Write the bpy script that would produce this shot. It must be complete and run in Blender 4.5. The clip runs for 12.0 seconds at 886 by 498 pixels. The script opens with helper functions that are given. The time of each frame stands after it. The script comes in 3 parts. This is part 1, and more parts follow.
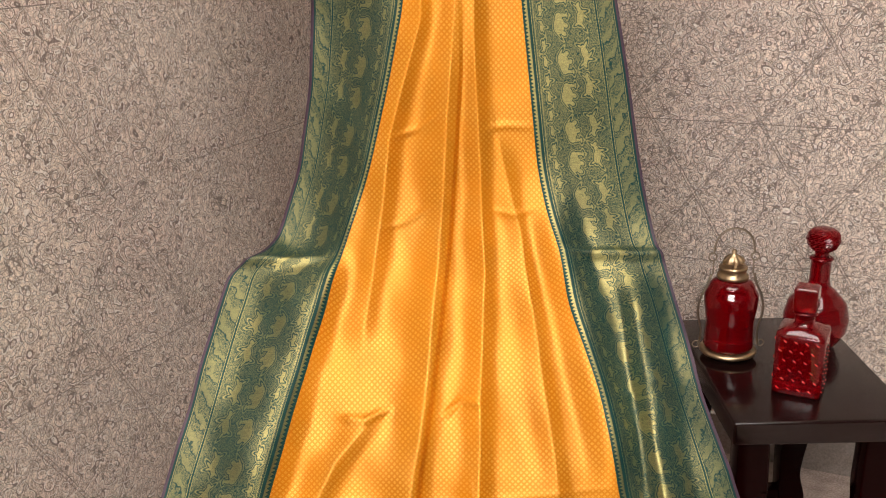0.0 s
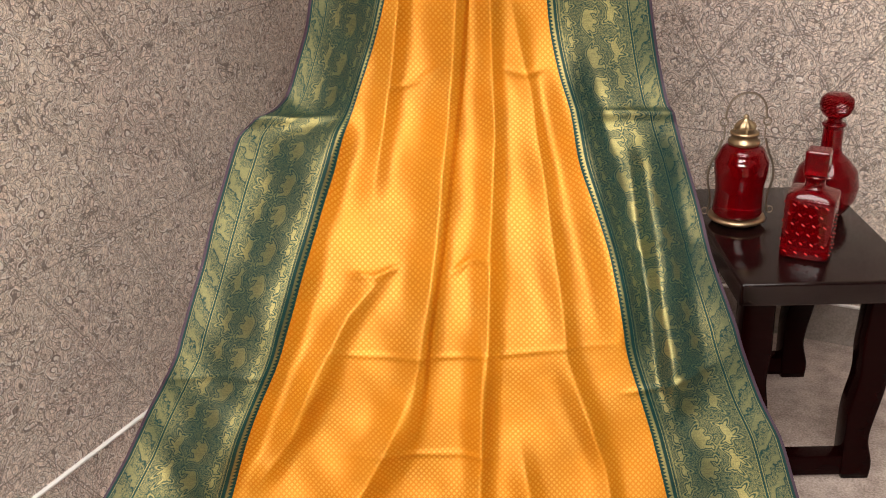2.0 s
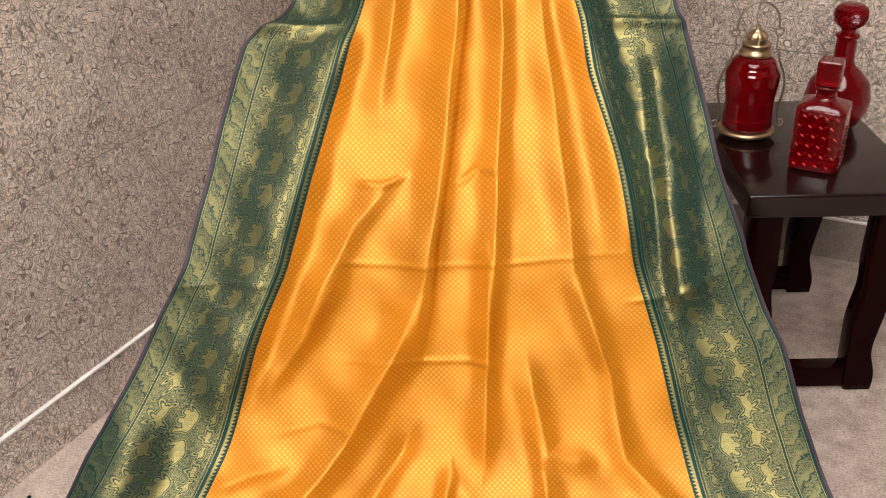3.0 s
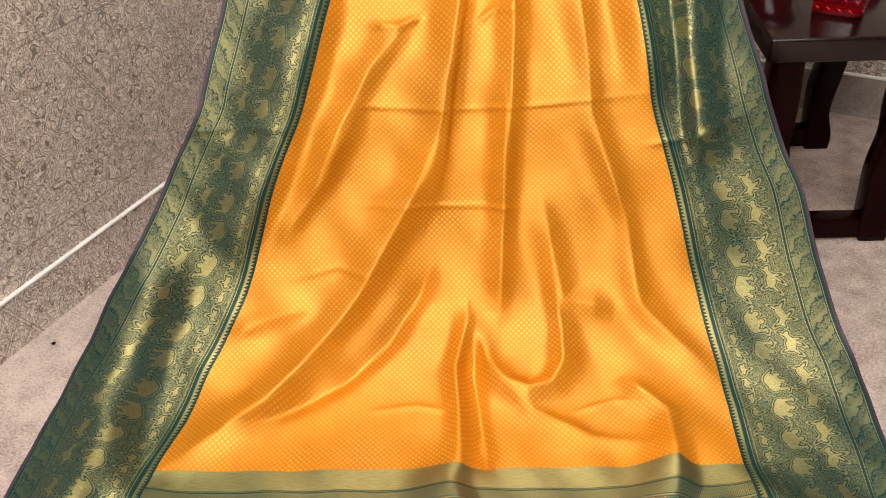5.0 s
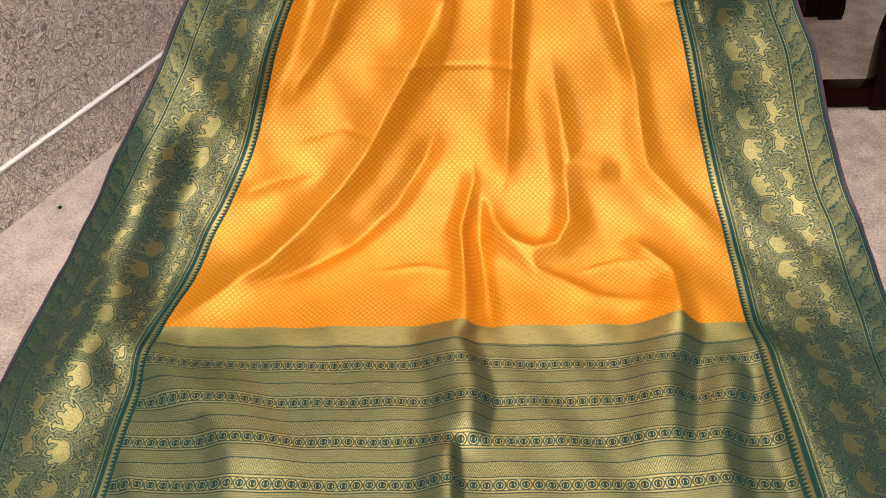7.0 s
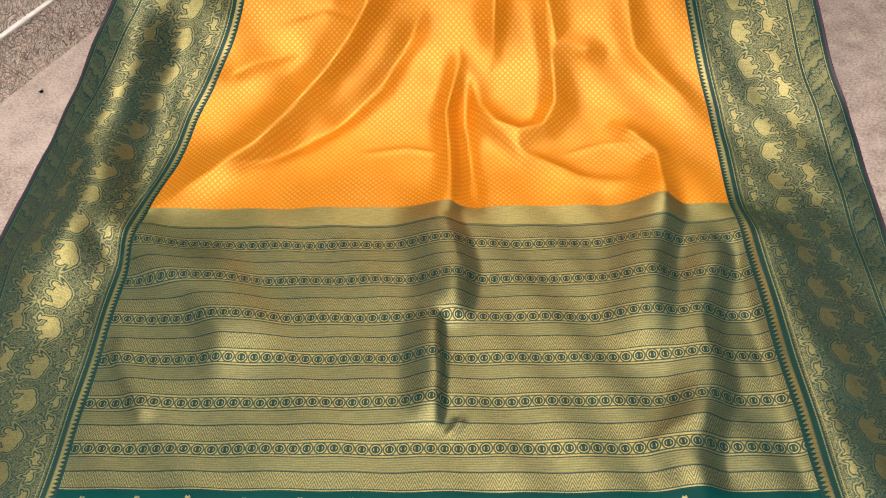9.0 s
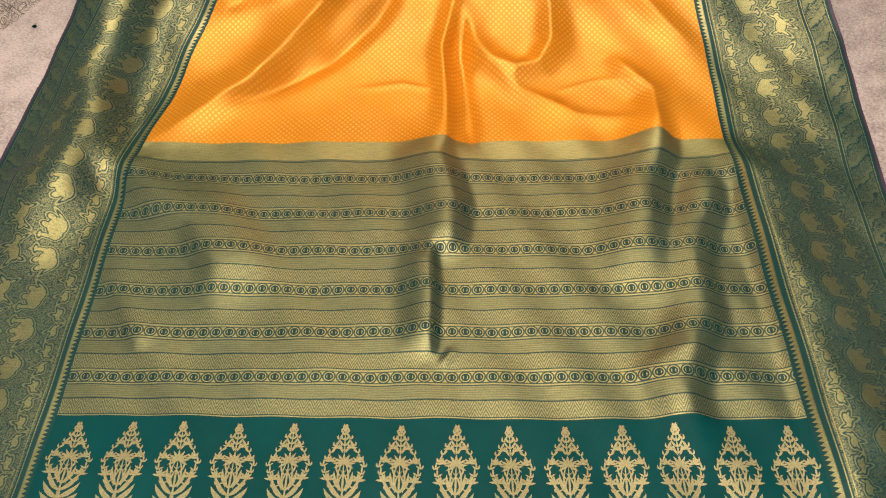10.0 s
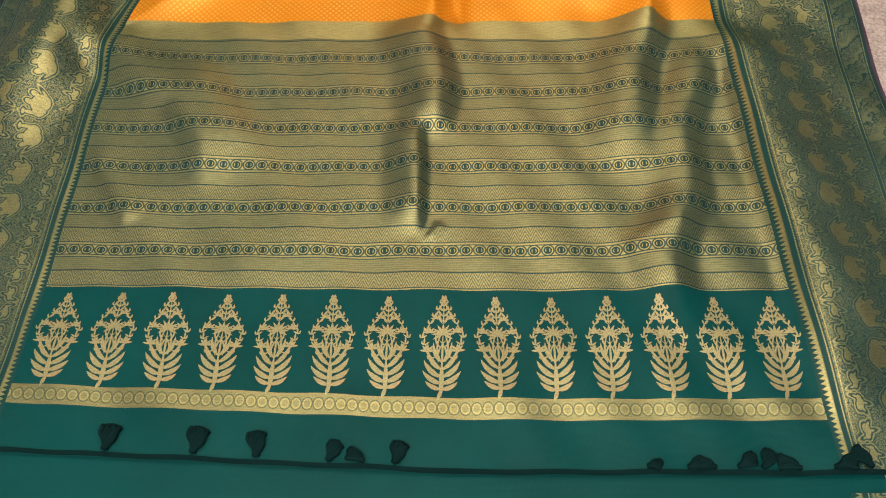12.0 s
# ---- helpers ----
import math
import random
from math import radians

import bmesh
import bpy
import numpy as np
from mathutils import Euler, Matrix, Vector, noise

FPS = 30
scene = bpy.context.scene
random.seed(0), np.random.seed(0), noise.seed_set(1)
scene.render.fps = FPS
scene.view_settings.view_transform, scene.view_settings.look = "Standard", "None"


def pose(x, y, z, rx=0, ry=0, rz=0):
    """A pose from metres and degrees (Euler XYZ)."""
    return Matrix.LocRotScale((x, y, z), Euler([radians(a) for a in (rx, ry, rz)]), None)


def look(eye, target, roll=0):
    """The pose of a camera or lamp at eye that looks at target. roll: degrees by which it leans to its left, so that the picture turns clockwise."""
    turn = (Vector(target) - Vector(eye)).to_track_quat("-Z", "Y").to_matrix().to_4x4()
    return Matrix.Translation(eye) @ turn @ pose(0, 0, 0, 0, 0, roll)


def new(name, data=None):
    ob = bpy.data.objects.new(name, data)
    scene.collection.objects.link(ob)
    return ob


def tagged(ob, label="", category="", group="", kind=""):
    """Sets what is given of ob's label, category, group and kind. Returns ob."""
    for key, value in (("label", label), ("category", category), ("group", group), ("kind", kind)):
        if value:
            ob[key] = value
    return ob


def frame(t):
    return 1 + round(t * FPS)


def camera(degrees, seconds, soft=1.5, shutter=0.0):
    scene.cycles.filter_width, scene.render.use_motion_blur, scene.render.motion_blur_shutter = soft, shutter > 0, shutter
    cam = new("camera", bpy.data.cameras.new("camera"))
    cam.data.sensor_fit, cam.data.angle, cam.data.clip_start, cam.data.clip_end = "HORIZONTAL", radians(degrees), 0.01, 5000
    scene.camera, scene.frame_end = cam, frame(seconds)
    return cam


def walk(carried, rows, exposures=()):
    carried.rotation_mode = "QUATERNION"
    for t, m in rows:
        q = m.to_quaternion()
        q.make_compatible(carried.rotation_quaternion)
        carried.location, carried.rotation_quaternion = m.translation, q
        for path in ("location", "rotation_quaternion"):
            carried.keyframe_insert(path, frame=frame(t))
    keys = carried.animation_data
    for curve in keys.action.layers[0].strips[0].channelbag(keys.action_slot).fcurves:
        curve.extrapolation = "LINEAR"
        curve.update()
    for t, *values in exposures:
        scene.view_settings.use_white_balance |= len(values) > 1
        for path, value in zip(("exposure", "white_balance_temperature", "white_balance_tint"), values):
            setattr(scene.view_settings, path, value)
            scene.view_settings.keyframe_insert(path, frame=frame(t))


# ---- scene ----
cam = camera(48.1, 12.0, soft=1.1)
PATH = [
    (0, (0.136, 0.015, 1.192), (-0.679, 1.731, 0.566), -1.4),
    (0.5, (0.138, 0.011, 1.175), (-0.677, 1.716, 0.521), -1.3),
    (1, (0.137, 0.006, 1.167), (-0.673, 1.693, 0.461), -1.4),
    (1.5, (0.141, 0.002, 1.155), (-0.668, 1.667, 0.397), -1.5),
    (2, (0.138, -0.007, 1.136), (-0.66, 1.635, 0.32), -1.5),
    (2.5, (0.143, -0.011, 1.125), (-0.653, 1.599, 0.245), -1.6),
    (3, (0.143, -0.019, 1.113), (-0.643, 1.557, 0.165), -1.6),
    (5, (0.148, -0.052, 1.052), (-0.612, 1.409, -0.084), -2.3),
    (5.5, (0.153, -0.059, 1.04), (-0.604, 1.375, -0.131), -2.5),
    (6, (0.159, -0.072, 1.025), (-0.591, 1.335, -0.182), -2.6),
    (6.5, (0.162, -0.081, 1.012), (-0.576, 1.299, -0.233), -2.5),
    (7, (0.161, -0.082, 1.002), (-0.56, 1.263, -0.291), -2.5),
    (9, (0.176, -0.11, 0.976), (-0.47, 1.134, -0.451), -2.0),
    (9.5, (0.182, -0.121, 0.968), (-0.446, 1.097, -0.488), -1.7),
    (10, (0.189, -0.129, 0.962), (-0.423, 1.055, -0.529), -1.7),
    (10.5, (0.191, -0.138, 0.953), (-0.4, 1.021, -0.565), -1.3),
    (11, (0.195, -0.148, 0.946), (-0.375, 0.985, -0.601), -0.9),
    (11.5, (0.2, -0.156, 0.938), (-0.353, 0.952, -0.632), -0.8),
    (12, (0.207, -0.167, 0.93), (-0.329, 0.915, -0.665), -0.8),
]
walk(cam, [(t, look(eye, target, roll)) for t, eye, target, roll in PATH],
     exposures=[(0, 0.11), (3, 0.03), (6, 0.07), (9, 0.07), (12, 0.0)])

# ---- world and light ----
world = bpy.data.worlds.new("world")
scene.world = world
world.use_nodes = True
world.node_tree.nodes["Background"].inputs[0].default_value = (0.9, 0.93, 1.0, 1)
world.node_tree.nodes["Background"].inputs[1].default_value = 0.05
PANEL_FRONT, PANEL_OVER = 21.5, 9.0     # strength of the two ceiling lights


# ---- node helpers ----
class X:
    """A value in a node tree, with arithmetic."""

    def __init__(self, tree, sock):
        self.t, self.s = tree, sock

    def op(self, kind, *others):
        n = self.t.nodes.new("ShaderNodeMath")
        n.operation = kind
        for i, o in enumerate((self, *others)):
            if isinstance(o, X):
                self.t.links.new(o.s, n.inputs[i])
            else:
                n.inputs[i].default_value = o
        return X(self.t, n.outputs[0])

    def __add__(self, o): return self.op("ADD", o)
    def __radd__(self, o): return self.op("ADD", o)
    def __sub__(self, o): return self.op("SUBTRACT", o)
    def __rsub__(self, o): return (self * -1.0) + o
    def __mul__(self, o): return self.op("MULTIPLY", o)
    def __rmul__(self, o): return self.op("MULTIPLY", o)
    def __truediv__(self, o): return self.op("DIVIDE", o)
    def abs(self): return self.op("ABSOLUTE")
    def frac(self): return self.op("FRACT")
    def floor(self): return self.op("FLOOR")
    def sin(self): return self.op("SINE")
    def sqrt(self): return self.op("SQRT")
    def min(self, o): return self.op("MINIMUM", o)
    def max(self, o): return self.op("MAXIMUM", o)
    def tri(self, p): return self.op("PINGPONG", p)

    def step(self, a, b):
        """0 below a, 1 above b (or the reverse when a > b)."""
        n = self.t.nodes.new("ShaderNodeMapRange")
        n.interpolation_type = "SMOOTHSTEP"
        lo, hi = min(a, b), max(a, b)
        n.inputs[1].default_value, n.inputs[2].default_value = lo, hi
        n.inputs[3].default_value, n.inputs[4].default_value = (0, 1) if a < b else (1, 0)
        self.t.links.new(self.s, n.inputs[0])
        return X(self.t, n.outputs[0])

    def within(self, a, b, soft=0.0006):
        return self.step(a - soft, a + soft) * self.step(b + soft, b - soft)


class Mat:
    def __init__(self, name):
        self.m = bpy.data.materials.new(name)
        self.m.use_nodes = True
        self.t = self.m.node_tree
        self.b = self.t.nodes["Principled BSDF"]
        self.tc = self.t.nodes.new("ShaderNodeTexCoord")

    def put(self, key, v):
        if isinstance(v, X):
            self.t.links.new(v.s, self.b.inputs[key])
        elif hasattr(v, "is_output"):
            self.t.links.new(v, self.b.inputs[key])
        else:
            self.b.inputs[key].default_value = v

    def uv(self):
        s = self.t.nodes.new("ShaderNodeSeparateXYZ")
        self.t.links.new(self.tc.outputs["UV"], s.inputs[0])
        return X(self.t, s.outputs[0]), X(self.t, s.outputs[1])

    def xyz(self):
        s = self.t.nodes.new("ShaderNodeSeparateXYZ")
        self.t.links.new(self.tc.outputs["Object"], s.inputs[0])
        return [X(self.t, o) for o in s.outputs]

    def vec(self, x, y, z=0.0):
        c = self.t.nodes.new("ShaderNodeCombineXYZ")
        for i, o in enumerate((x, y, z)):
            if isinstance(o, X):
                self.t.links.new(o.s, c.inputs[i])
            else:
                c.inputs[i].default_value = o
        return c.outputs[0]

    def noise(self, vec, scale, detail=4.0, rough=0.55, distort=0.0):
        n = self.t.nodes.new("ShaderNodeTexNoise")
        n.inputs["Scale"].default_value, n.inputs["Detail"].default_value = scale, detail
        n.inputs["Roughness"].default_value, n.inputs["Distortion"].default_value = rough, distort
        self.t.links.new(vec if vec else self.tc.outputs["Object"], n.inputs["Vector"])
        return X(self.t, n.outputs["Fac"])

    def voronoi(self, vec, scale, feature="DISTANCE_TO_EDGE", out="Distance"):
        n = self.t.nodes.new("ShaderNodeTexVoronoi")
        n.feature = feature
        n.inputs["Scale"].default_value = scale
        self.t.links.new(vec if vec else self.tc.outputs["Object"], n.inputs["Vector"])
        return X(self.t, n.outputs[out])

    def mix(self, f, a, b):
        n = self.t.nodes.new("ShaderNodeMix")
        n.data_type = "RGBA"
        for i, o in ((0, f), (6, a), (7, b)):
            if isinstance(o, X):
                self.t.links.new(o.s, n.inputs[i])
            elif hasattr(o, "is_output"):
                self.t.links.new(o, n.inputs[i])
            else:
                n.inputs[i].default_value = (*o, 1) if i else o
        return n.outputs[2]

    def bump(self, h, dist, strength=1.0):
        n = self.t.nodes.new("ShaderNodeBump")
        n.inputs["Strength"].default_value, n.inputs["Distance"].default_value = strength, dist
        self.t.links.new(h.s, n.inputs["Height"])
        self.t.links.new(n.outputs[0], self.b.inputs["Normal"])


# ---- materials ----
GREEN, GOLD = (0.003, 0.040, 0.036), (0.47, 0.405, 0.155)


def silk(name, ground, gold, mask, weave, ground_rough=0.45, gold_rough=0.48, spec=0.2, satin=0.0, dull=0.10, tint=1.0):
    """Zari silk: a dyed ground with metal thread where mask is 1. mask and weave are functions of (mat, x, y).
    satin: how much of the ground's own thread is glossy; dull: the part of the metal thread that scatters, tint: how far that part keeps the metal's colour."""
    k = Mat(name)
    x, y = k.uv()
    sparkle = k.noise(k.vec(x * 1.0, y * 1.6), 620.0, 2.0, 0.7)
    m = mask(k, x, y) * (sparkle.step(0.30, 0.62) * 0.5 + 0.5)
    grain = k.noise(k.vec(x * 60.0, y * 900.0), 1.0, 2.0)
    blotch = k.noise(k.vec(x, y), 7.0, 3.0)
    col = k.mix(blotch.step(0.3, 0.7), tuple(c * 0.82 for c in ground), ground)
    metal = k.mix(grain.step(0.35, 0.65), tuple(c * 0.75 for c in gold), gold)
    k.put("Base Color", col)
    k.put("Roughness", grain * 0.08 + ground_rough)
    k.put("Specular IOR Level", spec)
    k.bump(weave(k, x, y) + m * 0.5, 0.0003, 0.4)
    normal = k.b.inputs["Normal"].links[0].from_socket
    # flat metal threads run across the cloth: they spread light along it and little sideways
    tan = k.t.nodes.new("ShaderNodeTangent")
    tan.direction_type, tan.uv_map = "UV_MAP", "UVMap"

    def shiny(colour, rough, aniso):
        g = k.t.nodes.new("ShaderNodeBsdfAnisotropic")
        g.distribution = "BECKMANN"
        g.inputs["Roughness"].default_value, g.inputs["Anisotropy"].default_value = rough, aniso
        k.t.links.new(colour, g.inputs["Color"])
        k.t.links.new(normal, g.inputs["Normal"])
        k.t.links.new(tan.outputs[0], g.inputs["Tangent"])
        return g.outputs[0]

    def blend(f, a, b):
        n = k.t.nodes.new("ShaderNodeMixShader")
        if isinstance(f, X):
            k.t.links.new(f.s, n.inputs[0])
        else:
            n.inputs[0].default_value = f
        k.t.links.new(a, n.inputs[1])
        k.t.links.new(b, n.inputs[2])
        return n.outputs[0]

    matt = k.t.nodes.new("ShaderNodeBsdfDiffuse")
    k.t.links.new(k.mix(tint, col, metal), matt.inputs["Color"])
    k.t.links.new(normal, matt.inputs["Normal"])
    base = k.b.outputs[0]
    if satin:
        base = blend(satin, base, shiny(k.mix(0.25, col, metal), 0.5, 0.45))
    thread = blend(1.0 - dull, matt.outputs[0], shiny(metal, gold_rough, 0.46))
    k.t.links.new(blend(m, base, thread), k.t.nodes["Material Output"].inputs["Surface"])
    return k.m


def threads(k, x, y):
    return ((x * 5200.0).sin() + (y * 5200.0).sin()) * 0.2 + k.noise(k.vec(x, y), 320.0, 2.0) * 0.6


def body_mask(k, x, y):
    """Small staggered lozenges all over the yellow cloth."""
    p = 0.0092
    a, b = ((x * 1.1 + y) / p).frac() - 0.5, ((x * 1.1 - y) / p).frac() - 0.5
    d = a.abs().max(b.abs())
    loz = d.step(0.33, 0.25) * (0.6 + d.step(0.06, 0.12) * 0.4)
    return loz * (0.42 + k.noise(k.vec(x, y), 20.0, 2.0).step(0.3, 0.7) * 0.35)


def ell(x, y, cx, cy, rx, ry, turn=0.0):
    """Below 1 inside an ellipse."""
    c, s = math.cos(radians(turn)), math.sin(radians(turn))
    dx, dy = x - cx, y - cy
    a, b = (dx * c + dy * s) / rx, (dy * c - dx * s) / ry
    return a * a + b * b


def beast(x, y, period, cx, size, turn, parts):
    """A column of beasts in pairs that face each other; parts: ellipses (x, y, half length, half width, turn) of one beast of length 1."""
    h = (y / period).frac() * period
    q = h.tri(period / 2) - period / 4         # mirrored pairs
    c, s = math.cos(radians(turn)) / size, math.sin(radians(turn)) / size
    dx = x - cx
    a, b = dx * c + q * s, q * c - dx * s
    d = None
    for px, py, rx, ry, pt in parts:
        e = (ell(a, b, px, py, rx, ry, pt).sqrt() - 1.0) * min(rx, ry)
        d = e if d is None else d.min(e)
    return d * size                            # metres outside the outline


ELEPHANT = [(0, 0.02, 0.34, 0.27, 0), (0.30, 0.12, 0.18, 0.17, 20), (0.46, -0.06, 0.20, 0.065, -70), (0.54, -0.25, 0.10, 0.05, 20), (0.22, 0.20, 0.09, 0.11, 30),
            (-0.20, -0.28, 0.09, 0.13, 0), (0.14, -0.28, 0.09, 0.13, 0), (-0.36, -0.04, 0.14, 0.035, 65)]
DEER = [(0, 0, 0.32, 0.18, 8), (0.28, 0.15, 0.19, 0.10, 55), (0.41, 0.27, 0.13, 0.08, -15), (0.33, 0.40, 0.11, 0.035, 80),
        (-0.26, -0.20, 0.18, 0.055, 65), (0.18, -0.20, 0.17, 0.05, 75), (0.32, -0.10, 0.15, 0.045, 120), (-0.35, 0.10, 0.11, 0.045, -40)]
HARE = [(0, 0, 0.34, 0.20, 15), (0.30, 0.18, 0.17, 0.13, 30), (0.30, 0.38, 0.15, 0.06, 100), (-0.18, -0.22, 0.17, 0.07, 60), (0.18, -0.18, 0.17, 0.065, 110)]


def border_mask(k, x, y):
    """x: 0 at the toothed inner edge, 0.195 at the selvedge."""
    vec = k.vec(x, y)
    wob = k.noise(vec, 55.0, 2.0)
    wv = k.vec(x + wob * 0.012, y - wob * 0.012)
    fine = k.voronoi(wv, 190.0).step(0.16, 0.06)
    curls = ((k.noise(vec, 82.0, 1.0) * 62.0).sin()).step(0.55, 0.9)
    buds = ((k.voronoi(vec, 130.0, "F1") * 24.0).sin()).step(0.55, 0.9)
    ground = (1.0 - curls.max(buds * 0.9)) * 0.41 + fine * 0.06
    d = beast(x, y, 0.108, 0.074, 0.040, 68, ELEPHANT)
    d = d.min(beast(x, y + 0.012, 0.108, 0.119, 0.038, 64, DEER))
    d = d.min(beast(x, y + 0.012, 0.054, 0.037, 0.019, 60, HARE))
    animal = d.step(0.0004, -0.0004)
    rim = d.within(0.0003, 0.0012, 0.0004)
    halo = d.within(0.0017, 0.0026, 0.0004)
    scroll = d.within(0.0032, 0.0039, 0.0004)
    leafs = ((y + (x - 0.173) * 1.1 + wob * 0.045) / 0.034).frac()
    vine = (leafs.within(0.25, 0.6, 0.06) * 0.4).max(ground * 0.9) * (1.0 - leafs.within(0.64, 0.72, 0.03)) * x.within(0.158, 0.188)
    mid = x.within(0.020, 0.150)
    m = (ground * (1.0 - rim) * (1.0 - scroll * 0.8)).max(animal * (0.66 + wob * 0.25) * (1.0 - curls * 0.3)).max(halo * 0.75) * mid
    m = m.max(vine)
    for e in (0.0175, 0.0225, 0.151, 0.156, 0.190):
        m = m.max(x.within(e - 0.0006, e + 0.0006, 0.0005) * ((y / 0.0022).frac().step(0.15, 0.4)))
    tooth = (y / 0.0060).frac() - 0.5
    teeth = (tooth.abs() * 0.011 + 0.003 - x).step(0.0006, -0.0006) * x.step(0.012, 0.010)
    m = m.max(teeth * 0.8)
    return m.min(1.0) * x.step(0.1915, 0.190)


def stripe_mask(k, x, y):
    """Chevron, plain and lozenge bands across the pallu; y runs from 2.775."""
    p = 0.0655
    h = ((y - 2.812) / p).frac() * p
    che = ((h * 1.0 + ((x / 0.0125).frac() - 0.5).abs() * 0.0125 * 2.2) / 0.0062).frac().within(0.28, 0.76, 0.12)
    che = che * h.within(0.0, 0.021)
    c = (x / 0.0158).frac() - 0.5
    ov = ell(c, h, 0.0, 0.0335, 0.40, 0.0066)
    core = ell(c, h, 0.0, 0.0335, 0.12, 0.0046)
    loz = (1.0 - ov.within(0.22, 0.62, 0.08)) * (1.0 - core.step(1.2, 0.8)) * (1.0 - ov.within(0.95, 1.6, 0.1) * 0.9)
    loz = loz * h.within(0.0265, 0.0405)
    line = h.within(0.0225, 0.0252).max(h.within(0.0420, 0.0440))
    fine = (y / 0.0031).frac().step(0.25, 0.6) * 0.22 + 0.36
    plain = h.within(0.0455, 0.0640) * fine
    m = (che * 0.5 + h.within(0.0, 0.021) * 0.28).max(loz * 0.95).max(line * 0.85).max(plain)
    start = y.step(2.808, 2.8095)
    band = y.step(2.8085, 2.8075) * 0.92
    return (m * 0.95 * start).max(band * 0.92)


def coin_mask(k, x, y):
    a = (x / 0.0118).frac() - 0.5
    d = ell(a, y, 0.0, 3.3785, 0.42, 0.0065)
    return (d.within(0.45, 1.0, 0.1) * 0.3 + 0.62) * (1.0 - d.within(1.0, 1.5, 0.15) * 0.6)


def no_mask(k, x, y):
    return (x * 0.0).max(0.0)


m_body = silk("yellow silk", (0.60, 0.206, 0.006), (0.94, 0.60, 0.14), body_mask, threads, 0.45, 0.46, 0.2, 0.19, 0.38, 0.3)
m_border = silk("zari border", GREEN, GOLD, border_mask, threads, dull=0.06)
m_stripe = silk("zari stripes", GREEN, GOLD, stripe_mask, threads)
m_green = silk("teal silk", (0.0008, 0.046, 0.044), GOLD, no_mask, threads, 0.55, 0.4, 0.05, 0.03)
m_coin = silk("zari band", GREEN, GOLD, coin_mask, threads)


def gold_thread():
    k = Mat("gold thread")
    g = k.noise(None, 900.0, 2.0)
    k.put("Base Color", k.mix(g.step(0.3, 0.7), (0.25, 0.215, 0.10), (0.42, 0.365, 0.185)))
    k.put("Metallic", 0.75)
    k.put("Roughness", 0.55)
    k.bump(g, 0.0003, 0.5)
    return k.m


def selvedge():
    k = Mat("dark selvedge")
    g = k.noise(None, 400.0, 2.0)
    k.put("Base Color", k.mix(g, (0.025, 0.010, 0.022), (0.06, 0.02, 0.045)))
    k.put("Roughness", 0.6)
    return k.m


def wallpaper(name, axis):
    """Embossed taupe paper; axis: the wall's own horizontal axis."""
    k = Mat(name)
    p = k.xyz()
    x, z = p[axis], p[2]
    v = k.vec(x, z)
    warp = k.noise(v, 9.0, 2.0)
    wv = k.vec(x + warp * 0.05, z - warp * 0.05)
    swirl = ((k.noise(v, 19.0, 2.0, 0.5) * 75.0).sin()).step(0.80, 0.96)
    bloom = ((k.voronoi(wv, 36.0, "F1") * 25.0).sin()).step(0.78, 0.96)
    pets = k.voronoi(wv, 80.0).step(0.05, 0.015)
    scales = ((k.voronoi(wv, 60.0, "F1") * 22.0).sin()).step(0.78, 0.96)
    dots = k.voronoi(v, 115.0, "F1").within(0.30, 0.37, 0.03)
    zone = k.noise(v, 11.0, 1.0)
    # highlights of the embossing: the ornament again, shifted, painted pale beside its dark lines
    lit_edge = ((k.noise(v, 19.0, 2.0, 0.5) * 75.0 + 0.95).sin()).step(0.80, 0.96) * zone.step(0.56, 0.52)
    lit_edge = lit_edge.max(((k.voronoi(wv, 36.0, "F1") * 25.0 + 0.95).sin()).step(0.78, 0.96) * zone.step(0.50, 0.54))
    lit_edge = lit_edge.max(((k.voronoi(wv, 60.0, "F1") * 22.0 + 0.95).sin()).step(0.78, 0.96) * zone.within(0.42, 0.50, 0.02))
    la = ((x + z * 0.62) / 0.23).frac()
    lb = ((x - z * 0.75) / 0.29).frac()
    lc = (z / 0.31).frac()
    lines = la.within(0.490, 0.496, 0.003).max(la.within(0.520, 0.526, 0.003)).max(lb.within(0.490, 0.495, 0.003)).max(lb.within(0.515, 0.520, 0.003)).max(lc.within(0.5, 0.505, 0.002))
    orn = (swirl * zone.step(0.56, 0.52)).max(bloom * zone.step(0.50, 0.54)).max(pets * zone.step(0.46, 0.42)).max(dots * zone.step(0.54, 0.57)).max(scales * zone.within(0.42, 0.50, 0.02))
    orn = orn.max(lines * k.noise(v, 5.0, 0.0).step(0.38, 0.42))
    streak = k.noise(k.vec(x * 1.0, z * 0.6), 95.0, 8.0, 0.85)
    grit = k.noise(k.vec(x, z * 0.7), 420.0, 3.0, 0.7)
    mott = k.noise(v, 2.2, 4.0)
    base = k.mix((streak * 0.6 + grit * 0.4).step(0.40, 0.60), (0.255, 0.195, 0.160), (0.98, 0.86, 0.765))
    tint = k.mix(mott.step(0.3, 0.7), (0.92, 0.86, 0.84), (1.08, 1.06, 1.02))
    n = k.t.nodes.new("ShaderNodeMix")
    n.data_type, n.blend_type = "RGBA", "MULTIPLY"
    n.inputs[0].default_value = 1.0
    k.t.links.new(base, n.inputs[6])
    k.t.links.new(tint, n.inputs[7])
    # dark ornament lines, with the relief's lit edges mixed into the colour
    k.put("Base Color", k.mix(orn * 0.80, k.mix(lit_edge * 0.7, n.outputs[2], (0.92, 0.86, 0.80)), (0.15, 0.11, 0.092)))
    k.put("Roughness", 0.62)
    k.bump(streak * 0.6 + grit * 0.35 + lit_edge * 0.6 - orn, 0.0026, 1.0)
    return k.m


